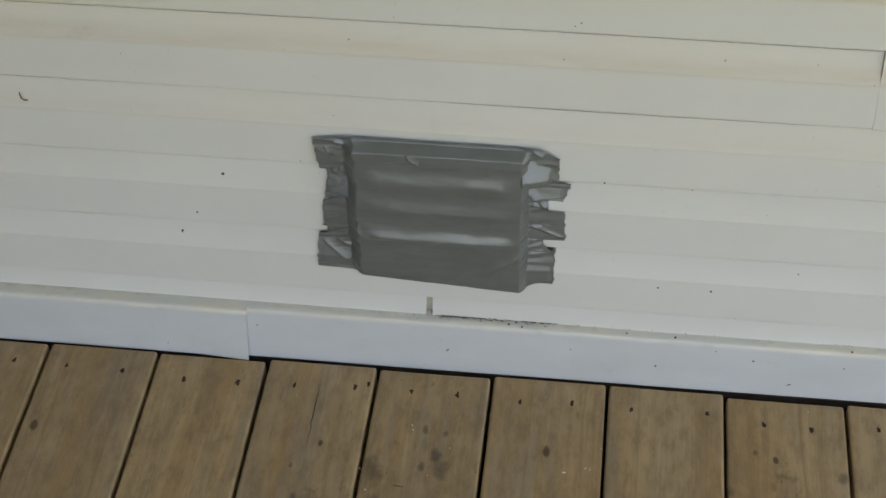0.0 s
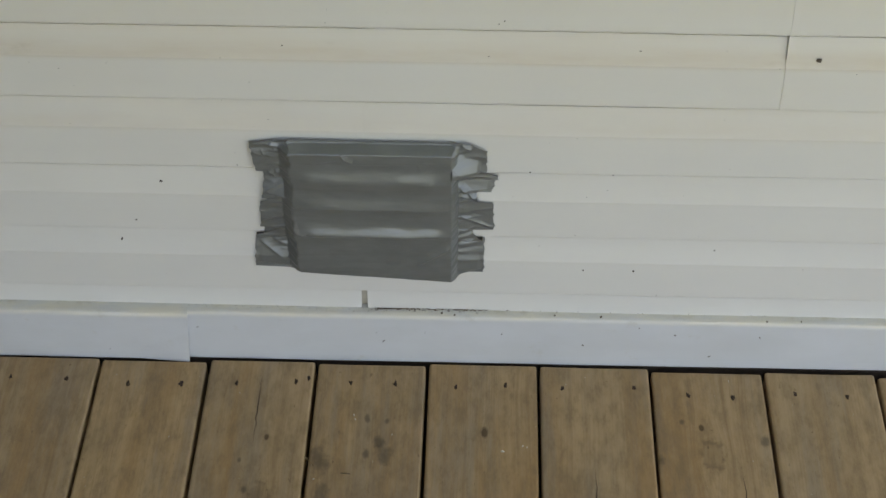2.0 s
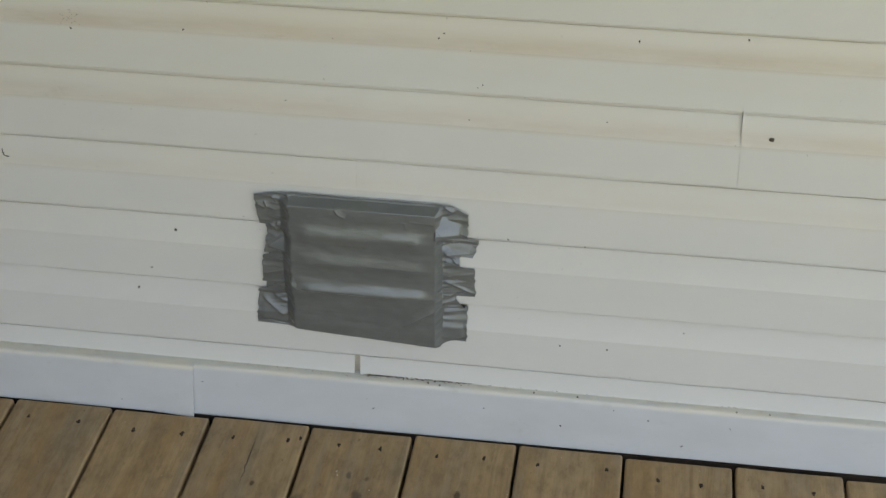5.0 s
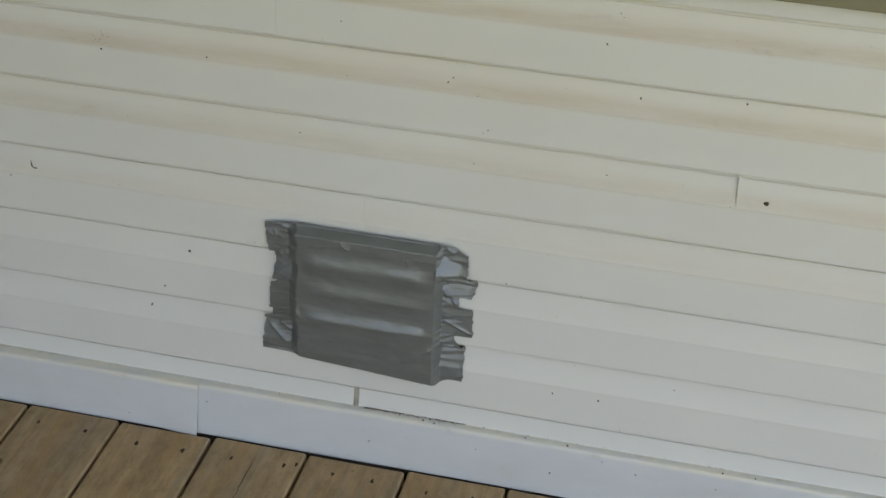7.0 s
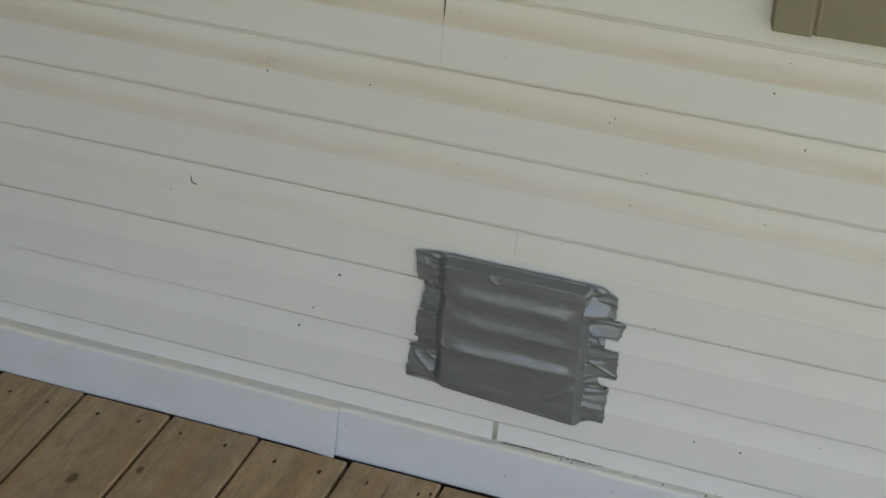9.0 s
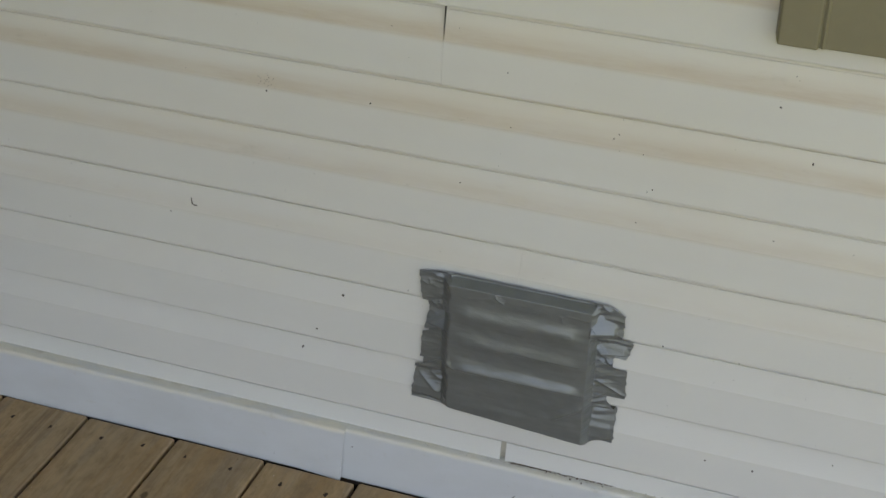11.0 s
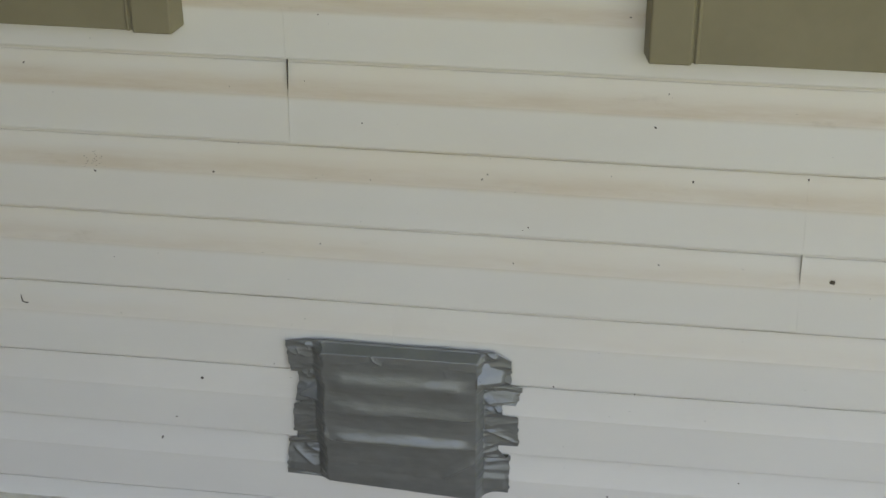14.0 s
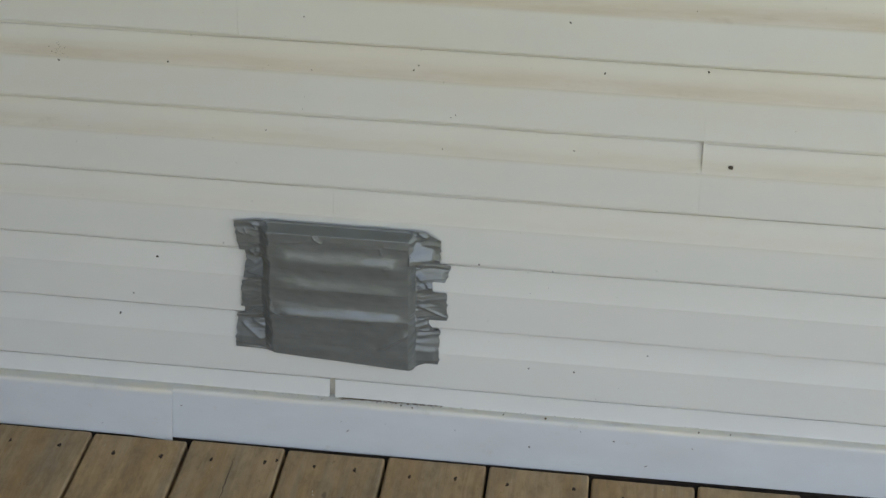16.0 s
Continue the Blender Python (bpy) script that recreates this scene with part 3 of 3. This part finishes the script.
def tape_out(x, z):
    """How far the taped surface stands out from the siding's foremost plane."""
    base = -wall_under(z + RAISE)
    waver = 0.0030 * noise.noise((z * 34.0, 6.0, 0.0)) + 0.0012 * noise.noise((z * 110.0, 9.0, 0.0))
    fx = lin((x - waver - (BOX_L - 0.0140)) / 0.0170) * lin((BOX_R + 0.0075 - x) / 0.010)
    fz = lin((BOX_T + 0.0085 - z) / 0.0095)
    zb = box_bottom(x)
    under = lin((z - (zb - 0.006)) / 0.010)
    depth = 0.0128 + 0.0040 * ease((BOX_T - z) / 0.12)
    inside = fx * fz * under
    h = base + (depth - base) * inside
    # the tape hangs in soft swells across the face
    face = ease((x - BOX_L) / 0.03) * ease((BOX_R - x) / 0.03) * ease((BOX_T - 0.004 - z) / 0.01)
    wander = 0.0022 * noise.noise((x * 9.0, 2.0, 0.0))
    swell = 0.0042 * bell(z - 0.3145 - wander, 0.0105) + 0.0026 * bell(z - 0.2740 + wander, 0.0095)
    swell += 0.0056 * bell(z - 0.2335 - wander * 0.5, 0.0085) * ease((z - 0.2295) / 0.0016) + 0.0012 * bell(z - 0.176, 0.008)
    swell *= 0.9 + 0.3 * noise.noise((x * 13.0, z * 30.0, 5.0))
    h += face * swell
    # pulled and crumpled where it goes down to the wall
    edge = 1 - ease((x - BOX_L + 0.003) / 0.006) * ease((BOX_R + 0.003 - x) / 0.006)
    skew = z + 0.25 * noise.noise((x * 16.0, z * 16.0, 4.0)) * 0.05
    ridges = 0.9 - 1.6 * abs(noise.noise((x * 22.0, skew * 95.0, 1.0))) - 0.5 * abs(noise.noise((x * 50.0, skew * 210.0, 7.0)))
    near = min(abs(x - BOX_L), abs(x - BOX_R))
    lifted = 0.35 + 0.9 * bell(near, 0.022)
    h += edge * lifted * 0.0030 * max(0.0, ridges)
    # taut facets between the box's edge and the wall, undercut below
    for xa, xb, za, zb, up, outward in FLAPS:
        t = (x - xa) / (xb - xa)
        if -0.1 < t < 1 and z < zb:
            low = za + 0.10 * abs(x - xa)
            facet = min(0.0165, up * (zb - z)) - outward * abs(x - xa) * (0.4 + 0.6 * (zb - z) / (zb - za))
            facet *= ease((t + 0.1) / 0.12) * ease((1 - t) / 0.2) * (1.0 if z > low else 1 - ease((low - z) / 0.0022))
            h = max(h, base + facet)
    h += 0.0005 * noise.noise((x * 50.0, z * 90.0, 3.0)) + 0.0002 * noise.noise((x * 14.0, z * 160.0, 9.0))
    for a, b, width, height in FOLDS:
        h += fold(x, z, a, b, width, height)
    return h


def tape_strip(name, left, right, zl, zm, zr, layer, label, lift=0.0):
    """A torn strip of tape. left, right: x at its lower and upper corner; zl, zm, zr: lower and upper edge at the ends and over the box."""
    nu, nv = 400, 54
    verts, faces = [], []
    seed = layer * 13.0 + 1.7
    for j in range(nv + 1):
        v = j / nv
        tear_l = 0.0022 * noise.noise((seed, v * 9.0, 0.0)) + 0.0004 * (2 * abs((v * 11.0 + seed) % 1.0 - 0.5) - 0.5)
        tear_r = 0.0022 * noise.noise((seed + 9, v * 9.0, 0.0)) + 0.0010 * (2 * abs((v * 14.0 + seed) % 1.0 - 0.5) - 0.5)
        xa = left[0] + (left[1] - left[0]) * v + tear_l
        xb = right[0] + (right[1] - right[0]) * v + tear_r
        for i in range(nu + 1):
            x = xa + (xb - xa) * i / nu
            wl, wr = ease((BOX_L + 0.010 - x) / 0.034), ease((x - BOX_R + 0.012) / 0.034)
            slant = (x - BOX_L) / (BOX_R - BOX_L)
            lo = zm[0] + zm[2] * slant
            lo = lo + (zl[0] - lo) * wl + (zr[0] - lo) * wr
            wl2, wr2 = ease((BOX_L - 0.006 - x) / 0.045), ease((x - 0.190) / 0.028)
            hi = zm[1] + (zl[1] - zm[1]) * wl2 + (zr[1] - zm[1]) * wr2
            z = lo + (hi - lo) * v + 0.0009 * noise.noise((x * 26.0, seed, v * 2.0))
            out = tape_out(x, z) + 0.0010 * layer + lift * (1 - v) ** 6 * (1 - wl) * (1 - wr)
            verts.append((x * NARROW - 0.001, -out, z + RAISE))
    for j in range(nv):
        for i in range(nu):
            a = j * (nu + 1) + i
            faces.append((a, a + 1, a + nu + 2, a + nu + 1))
    ob = mesh_object(name, verts, faces, TAPE, patch, label, smooth=True)
    thick = ob.modifiers.new("thickness", "SOLIDIFY")
    thick.thickness, thick.offset = 0.0003, -1
    return ob


patch = empty("duct_tape_patch")
tagged(patch, "grey duct tape strips over a boxy bulge on cream siding", "tape patch")
tape_strip("under_strip", (-0.062, -0.061), (0.200, 0.201), (0.203, 0.246), (0.200, 0.246, 0.0), (0.202, 0.246), 0, "")
tape_strip("under_strip", (-0.056, -0.054), (0.206, 0.204), (0.258, 0.302), (0.256, 0.304, 0.0), (0.262, 0.304), 0.4, "")
tape_strip("tape_strip", (-0.079, -0.074), (0.215, 0.2155), (0.160, 0.215), (0.1570, 0.232, -0.0125), (0.157, 0.208), 1, "crumpled grey tape strip with torn ends")
tape_strip("tape_strip", (-0.066, -0.064), (0.227, 0.225), (0.228, 0.268), (0.2305, 0.280, 0.001), (0.230, 0.273), 2, "wrinkled grey tape strip with torn ends", 0.0010)
tape_strip("tape_strip", (-0.061, -0.054), (0.223, 0.231), (0.274, 0.316), (0.272, 0.350, 0.0), (0.288, 0.318), 3, "wrinkled grey tape strip with torn ends")
tape_strip("tape_strip", (-0.065, -0.070), (0.2155, 0.2165), (0.319, 0.3615), (0.3395, 0.3665, 0.003), (0.316, 0.3545), 4, "grey tape strip folded over the bulge's top")


# ---- dirt and small things ----
def blob(bm, centre, radius, normal, flat=0.35, squash=1.0, turn=0.0):
    """A small flattened lump on a surface."""
    n = Vector(normal).normalized()
    t = Vector((1, 0, 0)) if abs(n.x) < 0.5 else n.orthogonal().normalized()
    t = Matrix.Rotation(turn, 3, n) @ t
    b = n.cross(t)
    m = Matrix((t, b, n)).transposed().to_4x4()
    m = Matrix.Translation(centre) @ m @ Matrix.Diagonal((radius * squash, radius / squash, radius * flat, 1))
    made = bmesh.ops.create_icosphere(bm, subdivisions=1, radius=1, matrix=m)
    for vert in made["verts"]:
        vert.co += Vector((noise.noise(vert.co * 900), noise.noise(vert.co * 900 + Vector((7, 0, 0))), 0)) * radius * 0.35


SPECKS = ((0.354, 0.668, 9), (-0.14, 0.582, 9), (0.034, 0.654, 7), (0.167, 0.591, 8), (-0.076, 0.724, 9), (0.399, 0.602, 9), (0.255, 0.322, 8),
          (0.366, 0.705, 5), (0.321, 0.791, 6), (0.214, 0.532, 5), (0.204, 0.486, 6), (0.041, 0.583, 5), (-0.021, 0.494, 6), (0.522, 0.612, 9),
          (0.368, 0.495, 6), (-0.426, 0.371, 7), (-0.178, 0.292, 12), (-0.214, 0.234, 8), (-0.238, 0.195, 13), (-0.01, 0.779, 5), (0.561, 0.488, 21),
          (-0.35, 0.703, 8), (0.326, 0.163, 9), (0.387, 0.163, 10), (0.483, 0.195, 7), (-0.084, 0.325, 5), (0.494, 0.114, 10), (0.351, 0.320, 6), (0.173, 0.597, 7), (0.22, 0.536, 6))
bm = bmesh.new()
for sx, sz, size in SPECKS:
    blob(bm, (sx, siding_y(sz) - 0.0014, sz), size * 0.00016, (0, -1, 0), 0.5, random.uniform(0.9, 1.5), random.uniform(0, 3))
for i in range(26):
    sx, sz = -0.282 + random.gauss(0, 0.0075), 0.588 + random.gauss(0, 0.006)
    blob(bm, (sx, siding_y(sz) - 0.0013, sz), random.uniform(0.0003, 0.0006), (0, -1, 0), 0.5, 1.2, random.uniform(0, 3))
blob(bm, (-0.280, siding_y(0.5745) - 0.0013, 0.5745), 0.0013, (0, -1, 0), 0.5)
for i in range(150):
    sx, sz = random.uniform(-0.8, 0.9), random.uniform(0.12, 0.85)
    blob(bm, (sx, siding_y(sz) - 0.0012, sz), random.uniform(0.0002, 0.0006), (0, -1, 0), 0.4, random.uniform(0.8, 1.6), random.uniform(0, 3))
for sx, sz, size in ((0.079, 0.044, 8), (0.229, 0.062, 6), (0.333, 0.044, 9), (0.495, 0.028, 8), (0.448, 0.066, 8), (0.07, 0.060, 4), (-0.158, 0.063, 7), (-0.275, 0.023, 5), (0.555, 0.065, 6), (0.132, 0.061, 3), (0.402, 0.078, 6)):
    blob(bm, (sx, -0.0107 if sx > -0.17 else -0.0157, sz - 0.0062), size * 0.00017, (0, -1, 0), 0.4, random.uniform(1.0, 2.4), random.uniform(0, 3))
specks = part("dirt_specks", bm, SPECK)
tagged(specks, "dark flyspecks and dirt dots on the siding and trim", "specks", kind="stuff")

bm = bmesh.new()
for i in range(760):
    f = random.random() ** 1.5
    cx = 0.069 + f * 0.50 + random.gauss(0, 0.004)
    dense = 1.0 if cx < 0.21 else 0.72
    yy = 0.0050 - abs(random.gauss(0, 0.0022)) * dense ** 4
    blob(bm, (cx, yy, 0.0840), random.uniform(0.0003, 0.0009) * dense, (0, -0.2, 1), 0.7, random.uniform(1.2, 2.6), random.uniform(-0.2, 0.2))
for i in range(70):
    cx = random.uniform(-0.17, 0.07)
    yy = 0.004 - abs(random.gauss(0, 0.004))
    blob(bm, (cx, yy, 0.0838), random.uniform(0.0002, 0.0005), (0, -0.3, 1), 0.5, random.uniform(0.8, 1.6), random.uniform(0, 3))
for cx, yy, r in ((0.353, -0.004, 0.0016), (0.561, -0.006, 0.0014), (0.295, -0.003, 0.0013), (0.604, -0.005, 0.0012), (0.169, -0.006, 0.0014), (0.153, -0.003, 0.0016)):
    blob(bm, (cx, yy, 0.0840), r, (0, -0.3, 1), 0.7)
crumbs = part("dirt_crumbs", bm, CRUMB)
tagged(crumbs, "brown dirt crumbs gathered along the trim's top edge", "dirt", kind="stuff")


def tube(points, radii, sides=6):
    bm = bmesh.new()
    rings = []
    for i, p in enumerate(points):
        p = Vector(p)
        way = (Vector(points[min(i + 1, len(points) - 1)]) - Vector(points[max(i - 1, 0)])).normalized()
        a = way.orthogonal().normalized()
        b = way.cross(a)
        rings.append([bm.verts.new(p + radii[i] * (math.cos(2 * math.pi * k / sides) * a + math.sin(2 * math.pi * k / sides) * b)) for k in range(sides)])
    for r0, r1 in zip(rings, rings[1:]):
        for k in range(sides):
            bm.faces.new((r0[k], r0[(k + 1) % sides], r1[(k + 1) % sides], r1[k]))
    bm.faces.new(rings[0])
    bm.faces.new(rings[-1])
    return bm


hook = part("plant_bit", tube([(-0.394, -0.0006, 0.3985), (-0.394, -0.0006, 0.394), (-0.393, -0.0006, 0.3890), (-0.39, -0.0006, 0.3876), (-0.386, -0.0006, 0.3878)], [0.0004, 0.0007, 0.0009, 0.0010, 0.0006]), SPECK)
tagged(hook, "tiny hooked dry plant bit stuck on the siding", "plant bit")
twig = part("twig", tube([(-0.060, -0.261, 0.0055), (-0.066, -0.281, 0.0046), (-0.073, -0.301, 0.0048), (-0.085, -0.331, 0.0042)], [0.0009, 0.0008, 0.0007, 0.0004]), TWIG)
tagged(twig, "thin dry straw-coloured twig lying on the deck", "twig")
pod = part("seed_pod", tube([(-0.059, -0.262, 0.0055), (-0.055, -0.267, 0.0062), (-0.050, -0.273, 0.0066), (-0.045, -0.279, 0.0060), (-0.042, -0.282, 0.0050)], [0.0008, 0.0026, 0.0034, 0.0026, 0.0006], 8), POD, smooth=True)
tagged(pod, "small dry brown seed pod lying on the deck", "seed pod")
splinter = part("twig", tube([(0.036, -0.1975, 0.0045), (0.041, -0.198, 0.0050), (0.048, -0.1985, 0.0046)], [0.0004, 0.0007, 0.0003]), POD)
tagged(splinter, "short dark broken twig lying across a deck board", "twig")
straw = part("twig", tube([(-0.010, -0.174, 0.0050), (-0.004, -0.181, 0.0060), (0.002, -0.187, 0.0048), (0.004, -0.178, 0.0050)], [0.0004, 0.0006, 0.0005, 0.0003]), TWIG)
tagged(straw, "bent straw caught over the gap between deck boards", "twig")

bm = bmesh.new()
for cx, cy, r in ((0.232, -0.157, 0.0019), (0.257, -0.148, 0.0012), (0.048, -0.112, 0.0013), (0.004, -0.206, 0.0012), (0.262, -0.150, 0.001), (0.046, -0.105, 0.0012), (0.095, -0.135, 0.001), (0.52, -0.035, 0.001)):
    blob(bm, (cx, cy, 0.0030), r, (0, 0, 1), 0.5, 1.4, cx * 40)
for i in range(90):
    blob(bm, (random.uniform(-0.7, 0.9), random.uniform(-0.55, -0.03), 0.0026), random.uniform(0.0003, 0.0007), (0, 0, 1), 0.5, 1.3, random.uniform(0, 3))
chips = part("pale_debris", bm, PALE)
tagged(chips, "pale crumbs and chips scattered on the deck boards", "debris", kind="stuff")

# ---- deck boards, last ----
for skip in range(36):
    random.random()
for index, (a, b) in enumerate(zip(GAPS, GAPS[1:])):
    deck_board(a, b, index)
